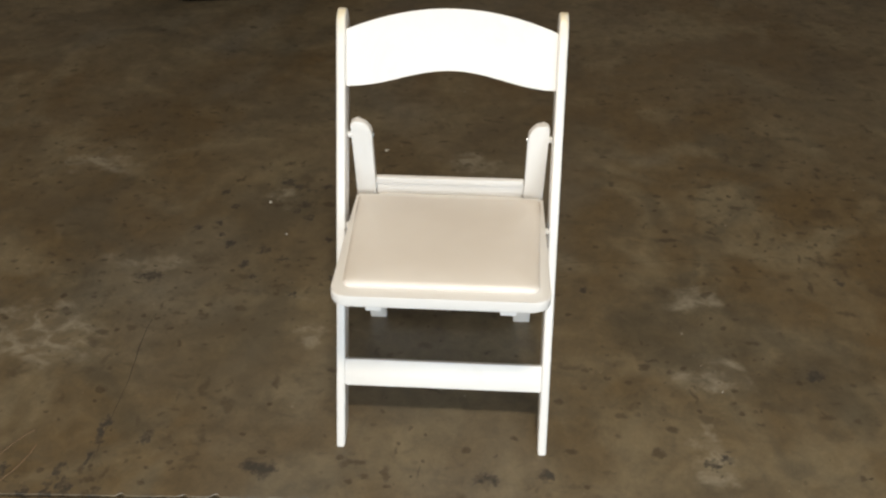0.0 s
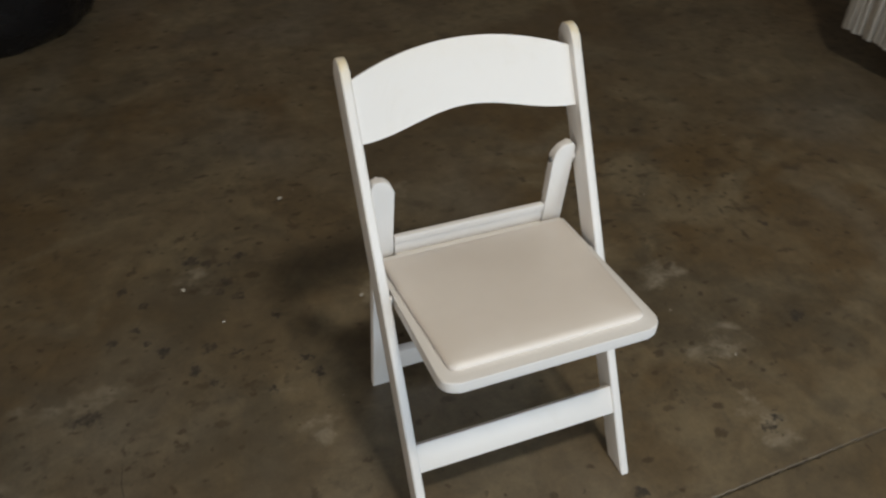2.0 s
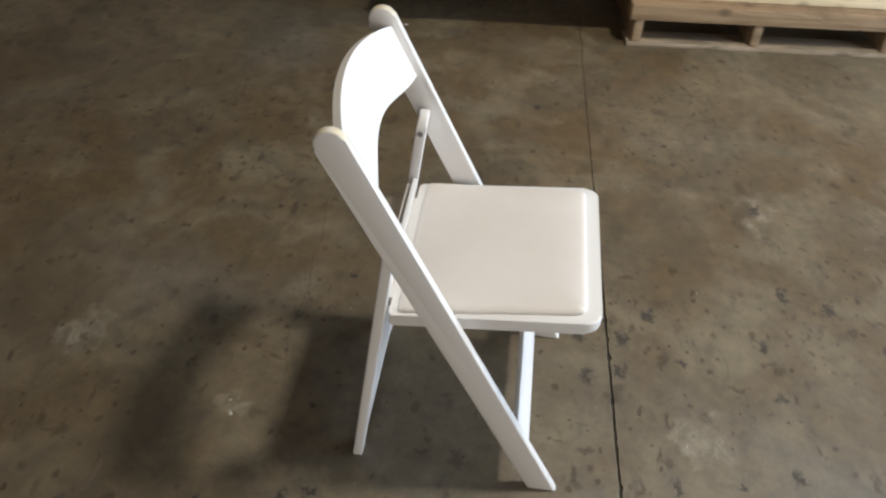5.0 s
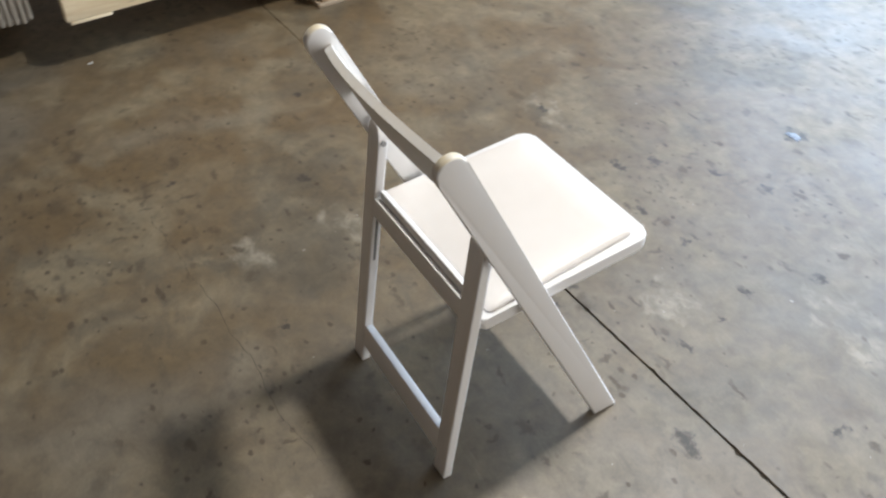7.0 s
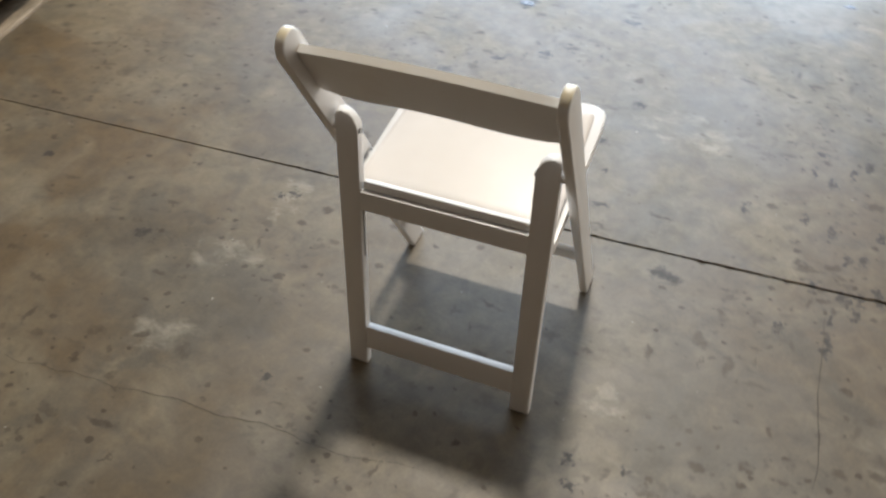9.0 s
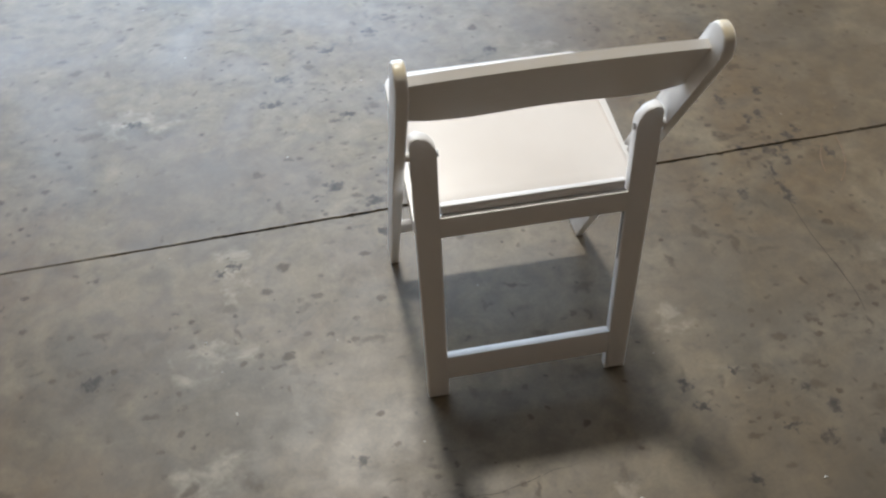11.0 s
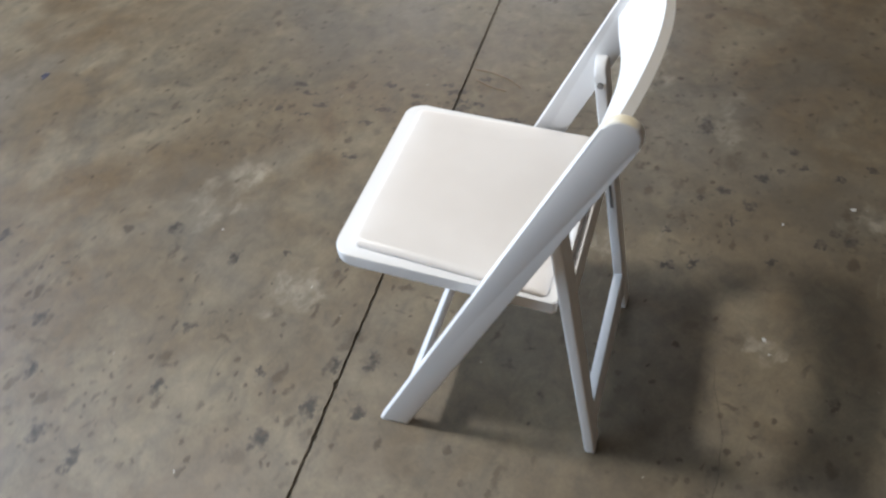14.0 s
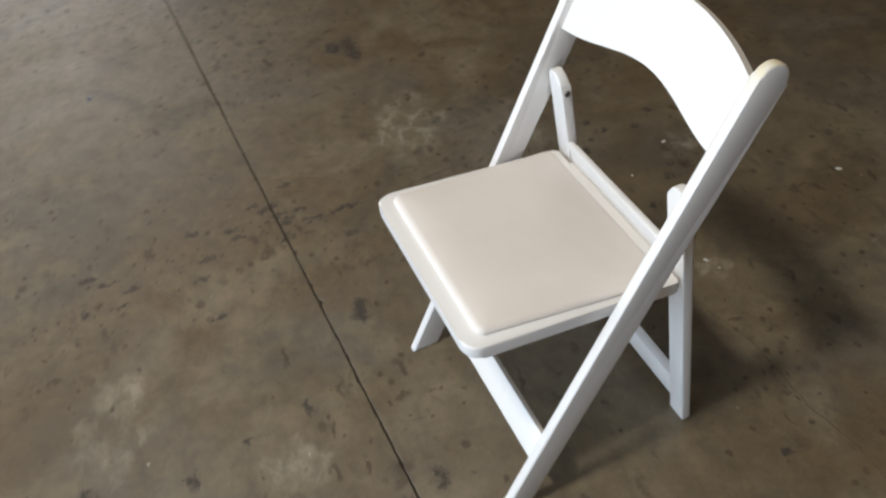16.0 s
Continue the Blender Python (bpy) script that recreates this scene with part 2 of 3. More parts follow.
def concrete():
    n = Nodes("worn_sealed_concrete")
    big = n.noise(0.8, 4, 0.55, 0.5)
    mid = n.noise(3.6, 6, 0.62, 0.7)
    small = n.noise(19, 6, 0.68, 0.4)
    grain = n.noise(150, 3, 0.65)
    colour = n.mix(n.ramp(big, 0.38, 0.62), (0.184, 0.120, 0.054), (0.220, 0.168, 0.100))
    colour = n.mix(n.ramp(mid, 0.42, 0.66), colour, (0.278, 0.215, 0.124))
    # grey trafficked areas and greasy shadows in the slab
    colour = n.mix(n.ramp(n.noise(1.9, 5, 0.62, 0.9), 0.50, 0.66, 0, 0.70), colour, (0.126, 0.100, 0.063))
    colour = n.mix(n.ramp(n.noise(1.3, 3, 0.5, 0.5, n.scaled((1, 1, 1), 1.1)), 0.52, 0.70, 0, 0.45), colour, (0.222, 0.196, 0.155))
    # rubbed, paler streaks
    streak = n.noise(5.0, 6, 0.72, 1.6, n.scaled((1.0, 2.1, 1.0), 0.5))
    colour = n.mix(n.ramp(streak, 0.60, 0.74, 0, 0.40), colour, (0.37, 0.31, 0.215))
    # ragged darker clouds, drawn out along the traffic
    cloud = n.noise(6.5, 6, 0.66, 1.2, n.scaled((1.0, 1.6, 1.0), -0.6))
    colour = n.mix(n.ramp(cloud, 0.50, 0.68, 0, 0.50), colour, (0.135, 0.102, 0.060))
    # mottling
    shade = n.ramp(small, 0.28, 0.72, 0.44, 0.74, False)
    fine = n.ramp(grain, 0.2, 0.8, 0.86, 1.14, False)
    both = n.math("MULTIPLY", shade, fine)
    tone = n.tree.nodes.new("ShaderNodeCombineXYZ")
    for i in range(3):
        n.put(both, tone.inputs[i])
    colour = n.mix(1.0, colour, tone.outputs[0], "MULTIPLY")
    # rubbed pale patches, streaky inside
    rubbed = n.ovals(n.warped(9, 0.30), [(x + 0.15, y + 0.15, p, q) for x, y, p, q in RUBBED], 0.1, 1.3)
    rubbed = n.math("MULTIPLY", rubbed, n.ramp(n.noise(17, 6, 0.62, 0.5, n.scaled((1, 1.5, 1), 0.7)), 0.40, 0.68, 0.08, 0.55))
    colour = n.mix(rubbed, colour, (0.36, 0.315, 0.235))
    # specks, drips and scuffs: dense in some places, few in others
    crowd = n.math("MAXIMUM", n.ramp(n.noise(1.5, 3, 0.55), 0.45, 0.68), n.ovals(n.warped(6, 0.20), [(x + 0.1, y + 0.1, r, r) for x, y, r in CROWDED], 0.1, 1.2))
    thin = n.ramp(n.noise(30, 4, 0.6), 0.30, 0.52, 0.35, 1.0)
    drips = n.blots(5.2, 0.10, 0.30, n.ramp(crowd, 0, 1, 0.80, 0.30, False), (1, 1.25, 1), 0.3, 0.30, 0.15, 0.62)
    drops = n.blots(11.5, 0.10, 0.34, n.ramp(crowd, 0, 1, 0.87, 0.30, False), (1, 1.5, 1), -0.5, 0.40, 0.2, 0.8)
    dots = n.blots(27.0, 0.12, 0.36, n.ramp(crowd, 0, 1, 0.91, 0.40, False), (1, 1.2, 1), 1.1, 0.45, 0.2, 0.85)
    skids = n.blots(8.0, 0.10, 0.32, n.ramp(crowd, 0, 1, 0.94, 0.45, False), (0.8, 2.8, 1), -0.75, 0.3, 0.3, 0.8)
    rubs = n.blots(7.0, 0.10, 0.28, n.ramp(crowd, 0, 1, 0.94, 0.55, False), (2.8, 0.9, 1), 0.25, 0.3, 0.25, 0.7)
    spots = n.math("MAXIMUM", n.math("MAXIMUM", drips, drops), n.math("MAXIMUM", dots, n.math("MAXIMUM", skids, rubs)))
    spots = n.math("MULTIPLY", spots, thin)
    colour = n.mix(n.math("MULTIPLY", spots, 0.92), colour, (0.058, 0.043, 0.029))
    chips = n.ramp(n.noise(60, 1, 0.5), 0.80, 0.83)
    colour = n.mix(n.math("MULTIPLY", chips, 0.6), colour, (0.46, 0.42, 0.36))
    dark_patches = n.ovals(n.warped(3.5, 0.5), [(x + 0.25, y + 0.25, p, q) for x, y, p, q in DARK_PATCHES], 0.0, 1.5)
    dark_patches = n.math("MULTIPLY", dark_patches, n.ramp(n.noise(5.5, 5, 0.65, 0.6), 0.34, 0.62, 0.05, 0.62))
    colour = n.mix(dark_patches, colour, (0.088, 0.066, 0.040))
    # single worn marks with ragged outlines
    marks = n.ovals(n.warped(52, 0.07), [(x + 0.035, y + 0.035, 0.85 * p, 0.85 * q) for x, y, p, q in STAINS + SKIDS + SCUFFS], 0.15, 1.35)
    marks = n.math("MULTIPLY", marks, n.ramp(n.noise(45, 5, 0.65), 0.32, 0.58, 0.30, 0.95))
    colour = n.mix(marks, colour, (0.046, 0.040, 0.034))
    n.set(Base_Color=colour)
    n.set(IOR=1.5)
    n.set(Roughness=n.math("ADD", n.ramp(mid, 0.3, 0.7, 0.455, 0.585), n.ramp(small, 0.3, 0.7, 0.03, -0.03)))
    grime = n.math("MAXIMUM", spots, marks)
    n.set(Specular_IOR_Level=n.math("MULTIPLY", n.ramp(n.noise(7, 5, 0.65, 0.8), 0.35, 0.62, 0.76, 0.92), n.ramp(grime, 0.0, 1.0, 1.0, 0.45)))
    n.bump(n.math("ADD", n.math("MULTIPLY", small, 0.6), n.math("MULTIPLY", grain, 0.25)), 0.09, 0.002)
    return n.mat


def plain(name, colour, roughness=0.5, vary=0.08, scale=30, bump=0.1, metal=0.0):
    n = Nodes(name)
    a = n.noise(scale, 4)
    b = n.noise(scale / 9, 3)
    dark = tuple(c * (1 - vary) for c in colour)
    c = n.mix(n.ramp(a, 0.3, 0.7), dark, colour)
    c = n.mix(n.ramp(b, 0.35, 0.65, 0, 0.6), c, tuple(min(1, q * (1 + vary * 0.6)) for q in colour))
    n.set(Base_Color=c, Roughness=n.ramp(a, 0.3, 0.7, roughness - 0.05, roughness + 0.05), Metallic=metal)
    n.bump(a, bump)
    return n.mat


def white_resin():
    n = Nodes("white_resin")
    scuff = n.noise(9, 6, 0.7, 1.0, n.scaled((1, 1, 0.35)))
    fine = n.noise(240, 2)
    c = n.mix(n.ramp(scuff, 0.55, 0.78, 0, 0.30), (0.77, 0.748, 0.725), (0.68, 0.64, 0.58))
    # resin yellowed where hands lift the chair: the upward edges of post tops and slat
    xyz = n.tree.nodes.new("ShaderNodeSeparateXYZ")
    n.put(n.coord, xyz.inputs[0])
    up = n.tree.nodes.new("ShaderNodeSeparateXYZ")
    n.put(n.tree.nodes.new("ShaderNodeNewGeometry").outputs["Normal"], up.inputs[0])
    worn = n.math("MULTIPLY", n.ramp(xyz.outputs[2], 0.745, 0.785), n.ramp(up.outputs[2], 0.25, 0.75))
    worn = n.math("MULTIPLY", worn, n.ramp(n.math("ABSOLUTE", xyz.outputs[0]), 0.196, 0.210, 0.25, 1.0))
    worn = n.math("MULTIPLY", worn, n.ramp(n.noise(40, 3), 0.3, 0.6, 0.35, 0.85))
    c = n.mix(worn, c, (0.70, 0.60, 0.40))
    n.set(Base_Color=c, Roughness=n.ramp(scuff, 0.3, 0.7, 0.30, 0.42))
    n.bump(fine, 0.06, 0.0004)
    return n.mat


def vinyl():
    n = Nodes("ivory_vinyl")
    pores = n.noise(420, 2)
    cloud = n.noise(5, 3)
    c = n.mix(n.ramp(cloud, 0.35, 0.65), (0.74, 0.684, 0.632), (0.775, 0.722, 0.672))
    n.set(Base_Color=c, Roughness=n.ramp(pores, 0.3, 0.7, 0.32, 0.42))
    n.bump(n.math("ADD", n.math("MULTIPLY", pores, 0.3), n.math("MULTIPLY", n.noise(14, 2), 1.0)), 0.12, 0.0012)
    return n.mat


def timber(name, pale, dark, grime=0.4):
    n = Nodes(name)
    grain = n.noise(1.0, 5, 0.65, 1.5, n.scaled((30, 1.8, 30)))
    broad = n.noise(1.0, 3, 0.5, 0.6, n.scaled((9, 1.1, 9)))
    c = n.mix(n.ramp(grain, 0.34, 0.68), pale, dark)
    c = n.mix(n.ramp(broad, 0.48, 0.70, 0, 0.55), c, tuple(q * 0.8 for q in dark))
    # knots: one to a cell, drawn out along the grain
    v = n.tree.nodes.new("ShaderNodeTexVoronoi")
    n.put(n.scaled((1, 0.7, 1)), v.inputs["Vector"])
    v.inputs["Scale"].default_value = 11.0
    pick = n.tree.nodes.new("ShaderNodeSeparateColor")
    n.put(v.outputs["Color"], pick.inputs[0])
    knot = n.math("MULTIPLY", n.ramp(v.outputs["Distance"], 0.16, 0.34, 0.85, 0.0), n.math("GREATER_THAN", pick.outputs[0], 0.45))
    c = n.mix(knot, c, tuple(q * 0.32 for q in dark))
    # drying splits along the grain and handling dirt
    split = n.math("ABSOLUTE", n.math("SUBTRACT", n.noise(1.0, 2, 0.5, 0.4, n.scaled((17, 0.9, 17))), 0.5))
    split = n.math("MULTIPLY", n.ramp(split, 0.0, 0.012, 1.0, 0.0), n.ramp(n.noise(4, 2), 0.5, 0.6))
    c = n.mix(n.math("MULTIPLY", split, 0.75), c, tuple(q * 0.25 for q in dark))
    dirt = n.ramp(n.noise(6, 5, 0.68, 0.6, n.scaled((1, 0.45, 1.4))), 0.50, 0.68, 0, grime)
    c = n.mix(dirt, c, tuple(q * 0.42 for q in dark))
    c = n.mix(n.math("MULTIPLY", n.random(), 0.35), c, dark)
    n.set(Base_Color=c, Roughness=0.75)
    n.bump(n.math("SUBTRACT", grain, split), 0.5, 0.002)
    return n.mat


CONCRETE = concrete()
JOINT = plain("joint_dirt", (0.060, 0.050, 0.036), 0.9, 0.4, 60, 0.6)
CRACK = plain("crack_dirt", (0.075, 0.060, 0.042), 0.9, 0.4, 60, 0.4)
RESIN = white_resin()
AGED = plain("yellowed_resin", (0.72, 0.63, 0.44), 0.45, 0.12, 60, 0.05)
VINYL = vinyl()
STEEL = plain("dull_steel", (0.30, 0.30, 0.30), 0.42, 0.2, 80, 0.1, 1.0)
DARK = plain("dark_gap", (0.20, 0.19, 0.18), 0.8, 0.3, 80, 0.1)
PINE = timber("pale_pine", (0.84, 0.72, 0.51), (0.70, 0.55, 0.34), 0.22)
OLD_WOOD = timber("weathered_wood", (0.40, 0.29, 0.175), (0.24, 0.155, 0.085), 0.75)
BOARD_GREY = timber("grey_board", (0.48, 0.38, 0.28), (0.26, 0.20, 0.13), 0.85)
CARD = plain("brown_cardboard", (0.34, 0.20, 0.10), 0.85, 0.15, 18, 0.15)
KNOT = plain("split_wood", (0.11, 0.065, 0.035), 0.85, 0.3, 60, 0.2)
INK = plain("faded_ink", (0.10, 0.06, 0.07), 0.8, 0.3, 120, 0.1)
PLASTIC_GREY = plain("pale_grey_plastic", (0.41, 0.38, 0.335), 0.5, 0.15, 40, 0.1)
BLACK_FILM = plain("black_plastic_film", (0.006, 0.006, 0.007), 0.26, 0.3, 14, 0.8)
WALL = plain("painted_metal_sheet", (0.54, 0.39, 0.27), 0.6, 0.12, 4, 0.1)
CEILING = plain("roof_sheet", (0.30, 0.26, 0.22), 0.6, 0.12, 4, 0.1)
CHIP_WHITE = plain("white_scrap", (0.48, 0.45, 0.40), 0.6, 0.1, 200, 0.2)
# glossy film; the sky's blue reflection is put into its base colour
CHIP_GLARE = plain("film_with_sky_glare", (0.26, 0.33, 0.44), 0.35, 0.15, 120, 0.2)
CHIP_BLUE = plain("blue_film", (0.055, 0.058, 0.085), 0.27, 0.15, 120, 0.2)
STRAW = plain("tan_fibre", (0.24, 0.15, 0.085), 0.7, 0.15, 90, 0.2)


# ---- mesh helpers ----
def mesh_of(name, bm, material, smooth=35):
    bmesh.ops.recalc_face_normals(bm, faces=bm.faces)
    data = bpy.data.meshes.new(name)
    bm.to_mesh(data)
    bm.free()
    data.materials.append(material)
    if smooth:
        data.shade_smooth()
        data.set_sharp_from_angle(angle=radians(smooth))
    return data


def thing(name, m, label, category, group="", kind=""):
    ob = new(name)
    ob.empty_display_size = 0.1
    ob.matrix_world = m
    return tagged(ob, label, category, group, kind)


def part(name, bm, material, parent, label="", smooth=35):
    ob = new(name, mesh_of(name, bm, material, smooth))
    ob.parent = parent
    return tagged(ob, label)


def lone(name, bm, material, m, label, category, group="", kind="", smooth=35):
    ob = new(name, mesh_of(name, bm, material, smooth))
    ob.matrix_world = m
    return tagged(ob, label, category, group, kind)


def prism(outline, place, a, b, bevel=0.003, segments=2, bm=None):
    """A board: an outline of (p, q) drawn through place(p, q, depth) from depth a to depth b, its edges rounded."""
    own = bm or bmesh.new()
    low = [own.verts.new(place(p, q, a)) for p, q in outline]
    high = [own.verts.new(place(p, q, b)) for p, q in outline]
    faces = [own.faces.new(low[::-1]), own.faces.new(high)]
    k = len(outline)
    for i in range(k):
        faces.append(own.faces.new((low[i], low[(i + 1) % k], high[(i + 1) % k], high[i])))
    if bevel:
        rims = [e for f in faces[:2] for e in f.edges]
        sharp = []
        for i in range(k):
            p, q, r = (Vector(outline[j % k]) for j in (i - 1, i, i + 1))
            if (q - p).angle(r - q, 0) > radians(40):
                sharp.append(own.edges.get((low[i], high[i])))
        bmesh.ops.bevel(own, geom=rims + sharp, offset=bevel, segments=segments, profile=0.5, affect="EDGES")
    return own


def box(x0, x1, y0, y1, z0, z1, bevel=0.003, segments=2, bm=None):
    return prism([(x0, y0), (x1, y0), (x1, y1), (x0, y1)], lambda p, q, d: (p, q, d), z0, z1, bevel, segments, bm)


def rod(a, b, radius, bm=None, sides=14):
    own = bm or bmesh.new()
    a, b = Vector(a), Vector(b)
    m = Matrix.Translation((a + b) / 2) @ (b - a).to_track_quat("Z", "Y").to_matrix().to_4x4()
    bmesh.ops.create_cone(own, cap_ends=True, segments=sides, radius1=radius, radius2=radius, depth=(b - a).length, matrix=m)
    return own


# ---- the slab and the shell of the building ----
# The sawn joint runs nearly along x; the slab is laid in two bays on either side of it.
JOINT_Y, JOINT_SLOPE, JOINT_HALF = 1.136, 0.0755, 0.0026
floor = tagged(new("floor"), "worn brown-grey sealed concrete warehouse floor with dark stains", "floor", "", "structure")


def bay(front):
    bm = bmesh.new()
    sign = -1 if front else 1
    far = Y_FRONT - 8 if front else Y_BACK
    lip = 0.0006 if front else 0.0022
    # fine steps where the joint is seen close by, coarse ones further off
    xs = [X_WEST + i * 0.2 for i in range(22)] + [-2.0 + i * 0.006 for i in range(700)] + [2.2 + i * 0.2 for i in range(35)]

    def edge(x):
        wob = 0.0014 * noise.noise(Vector((x * 9, front * 7.0, 0))) + 0.0020 * noise.noise(Vector((x * 48, front * 3.0, 5))) + 0.0009 * noise.noise(Vector((x * 120, front * 5.0, 8)))
        chip = max(0.0, noise.noise(Vector((x * 31, 4.0 + front, 2))) - 0.38) * 0.020
        return JOINT_Y + JOINT_SLOPE * x + sign * max(0.0004, (JOINT_HALF + wob + chip) * (1 - 0.65 * min(1, max(0, (x - 0.6) / 0.5))))

    rows = [[bm.verts.new((x, far, 0)) for x in xs],
            [bm.verts.new((x, edge(x) + sign * lip, 0)) for x in xs],
            [bm.verts.new((x, edge(x), -lip)) for x in xs],
            [bm.verts.new((x, edge(x), -0.02)) for x in xs],
            [bm.verts.new((x, far, -0.02)) for x in xs]]
    for r in range(4):
        for i in range(len(xs) - 1):
            bm.faces.new((rows[r][i], rows[r][i + 1], rows[r + 1][i + 1], rows[r + 1][i]))
    return bm


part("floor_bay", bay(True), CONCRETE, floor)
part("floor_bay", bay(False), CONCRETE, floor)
jbm = bmesh.new()
vs = [jbm.verts.new((x, JOINT_Y + JOINT_SLOPE * x + d, -0.006)) for x, d in ((X_WEST, -0.03), (X_EAST, -0.03), (X_EAST, 0.03), (X_WEST, 0.03))]
jbm.faces.new(vs)
part("joint_fill", jbm, JOINT, floor, "dark dirt packed in the sawn joint")

T = 0.25
for name, dims in (("wall_north", (X_WEST - T, X_EAST + T, Y_BACK, Y_BACK + T, -0.02, ROOF)),
                   ("wall_east", (X_EAST, X_EAST + T, Y_FRONT, Y_BACK, -0.02, ROOF))):
    lone(name, box(*dims, 0), WALL, Matrix(), "tan painted sheet-metal warehouse wall", "wall", "", "structure", 0)
west = bmesh.new()
for y0, y1, z0 in ((Y_FRONT, SIDE_Y0, -0.02), (SIDE_Y1, Y_BACK, -0.02), (SIDE_Y0, SIDE_Y1, SIDE_H)):
    box(X_WEST - T, X_WEST, y0, y1, z0, ROOF, 0, bm=west)
lone("wall_west", west, WALL, Matrix(), "tan painted sheet-metal wall with an open side door", "wall", "", "structure", 0)
south = bmesh.new()
for dims in ((X_WEST - T, DOOR_X0, -0.02, ROOF), (DOOR_X1, X_EAST + T, -0.02, ROOF), (DOOR_X0, DOOR_X1, DOOR_H, ROOF)):
    box(dims[0], dims[1], Y_FRONT - T, Y_FRONT, dims[2], dims[3], 0, bm=south)
lone("wall_south", south, WALL, Matrix(), "tan sheet-metal wall with an open loading door", "wall", "", "structure", 0)
roof = bmesh.new()
rx0, rx1, ry0, ry1 = ROOF_LIGHT[0] - 0.30, ROOF_LIGHT[0] + 0.30, ROOF_LIGHT[1] - 0.25, ROOF_LIGHT[1] + 0.25
for dims in ((X_WEST - T, rx0, Y_FRONT - T, Y_BACK + T), (rx1, X_EAST + T, Y_FRONT - T, Y_BACK + T), (rx0, rx1, Y_FRONT - T, ry0), (rx0, rx1, ry1, Y_BACK + T)):
    box(dims[0], dims[1], dims[2], dims[3], ROOF, ROOF + 0.12, 0, bm=roof)
lone("ceiling", roof, CEILING, Matrix(), "grey sheet-metal roof with one roof light", "ceiling", "", "structure", 0)

# ---- the folding chair ----
chair = thing("folding_chair", pose(0.1050, 1.2652, 0, 0, 0, 2.32),
              "white resin folding chair with padded ivory vinyl seat, unfolded on concrete", "chair")
POST_FOOT, POST_TOP = 0.0317, (0.4383, 0.7685)
RAKE = math.atan2(POST_TOP[1], POST_TOP[0] - POST_FOOT)
ALONG = Vector((math.cos(RAKE), math.sin(RAKE)))
OUT = Vector((-ALONG.y, ALONG.x))
POST_W, POST_IN, POST_OUT = 0.0525, 0.2055, 0.2230


def raked(s, d):
    """The point s along the front post's centre line and d towards the sitter's front-top side, as (v, z)."""
    p = Vector((POST_FOOT, 0.0)) + ALONG * s + OUT * d
    return p.x, p.y


def post_outline():
    h = POST_W / 2
    top = POST_TOP[1] / ALONG.y
    pts = [(POST_FOOT + h / ALONG.y, 0.0)]
    for i in range(15):
        a = -math.pi / 2 + math.pi * i / 14
        pts.append(raked(top + h * math.cos(a), h * math.sin(a)))
    pts.append((POST_FOOT - h / ALONG.y, 0.0))
    return pts


for side in (-1, 1):
    part("front_post", prism(post_outline(), lambda p, q, d: (d, p, q), side * POST_IN, side * POST_OUT, 0.004, 3), RESIN, chair)

# arched and bowed back slat
SLAT_T, SLAT_LOW, SLAT_HIGH = 0.0145, 0.746, 0.854


def slat():
    bm = bmesh.new()
    cols = 36
    ring = []
    for i in range(cols + 1):
        f = -1 + 2 * i / cols
        lift = 1 - f * f
        lo, hi = SLAT_LOW + 0.034 * (0.5 + 0.5 * math.cos(math.pi * f)), SLAT_HIGH + 0.044 * (1 - abs(f) ** 2.0)
        d = POST_W / 2 - 0.0138 - 0.018 * lift
        loop = []
        for s, q in ((lo, 0), (lo, 1), (hi, 1), (hi, 0)):
            v, z = raked(s, d - q * SLAT_T)
            loop.append(bm.verts.new((f * (POST_IN + 0.001), v, z)))
        ring.append(loop)
    for i in range(cols):
        for j in range(4):
            bm.faces.new((ring[i][j], ring[i][(j + 1) % 4], ring[i + 1][(j + 1) % 4], ring[i + 1][j]))
    bm.faces.new(ring[0])
    bm.faces.new(ring[-1][::-1])
    lines = [e for e in bm.edges if len(e.link_faces) == 2 and e.calc_face_angle(0) > 1.0 and abs(e.verts[0].co.x - e.verts[1].co.x) > 1e-4]
    bmesh.ops.bevel(bm, geom=lines, offset=0.0034, segments=3, profile=0.5, affect="EDGES")
    return bm


part("back_slat", slat(), RESIN, chair)


def raked_bar(s0, s1, d0, d1, bevel=0.003):
    outline = [raked(s0, d0), raked(s1, d0), raked(s1, d1), raked(s0, d1)]
    return prism(outline, lambda p, q, d: (d, p, q), -POST_IN - 0.001, POST_IN + 0.001, bevel)


part("front_stretcher", raked_bar(0.1263, 0.1853, POST_W / 2 - 0.0170, POST_W / 2 - 0.0045), RESIN, chair)

# rear legs lean a little the other way
REAR_TOP, REAR_FOOT, REAR_T = Vector((0.3488, 0.602)), Vector((0.4140, 0.0)), 0.0195
REAR_IN, REAR_OUT = 0.1574, 0.1988
REAR_DIR = (REAR_TOP - REAR_FOOT).normalized()


def rear_v(z):
    return REAR_FOOT.x + (REAR_TOP.x - REAR_FOOT.x) * z / REAR_TOP.y


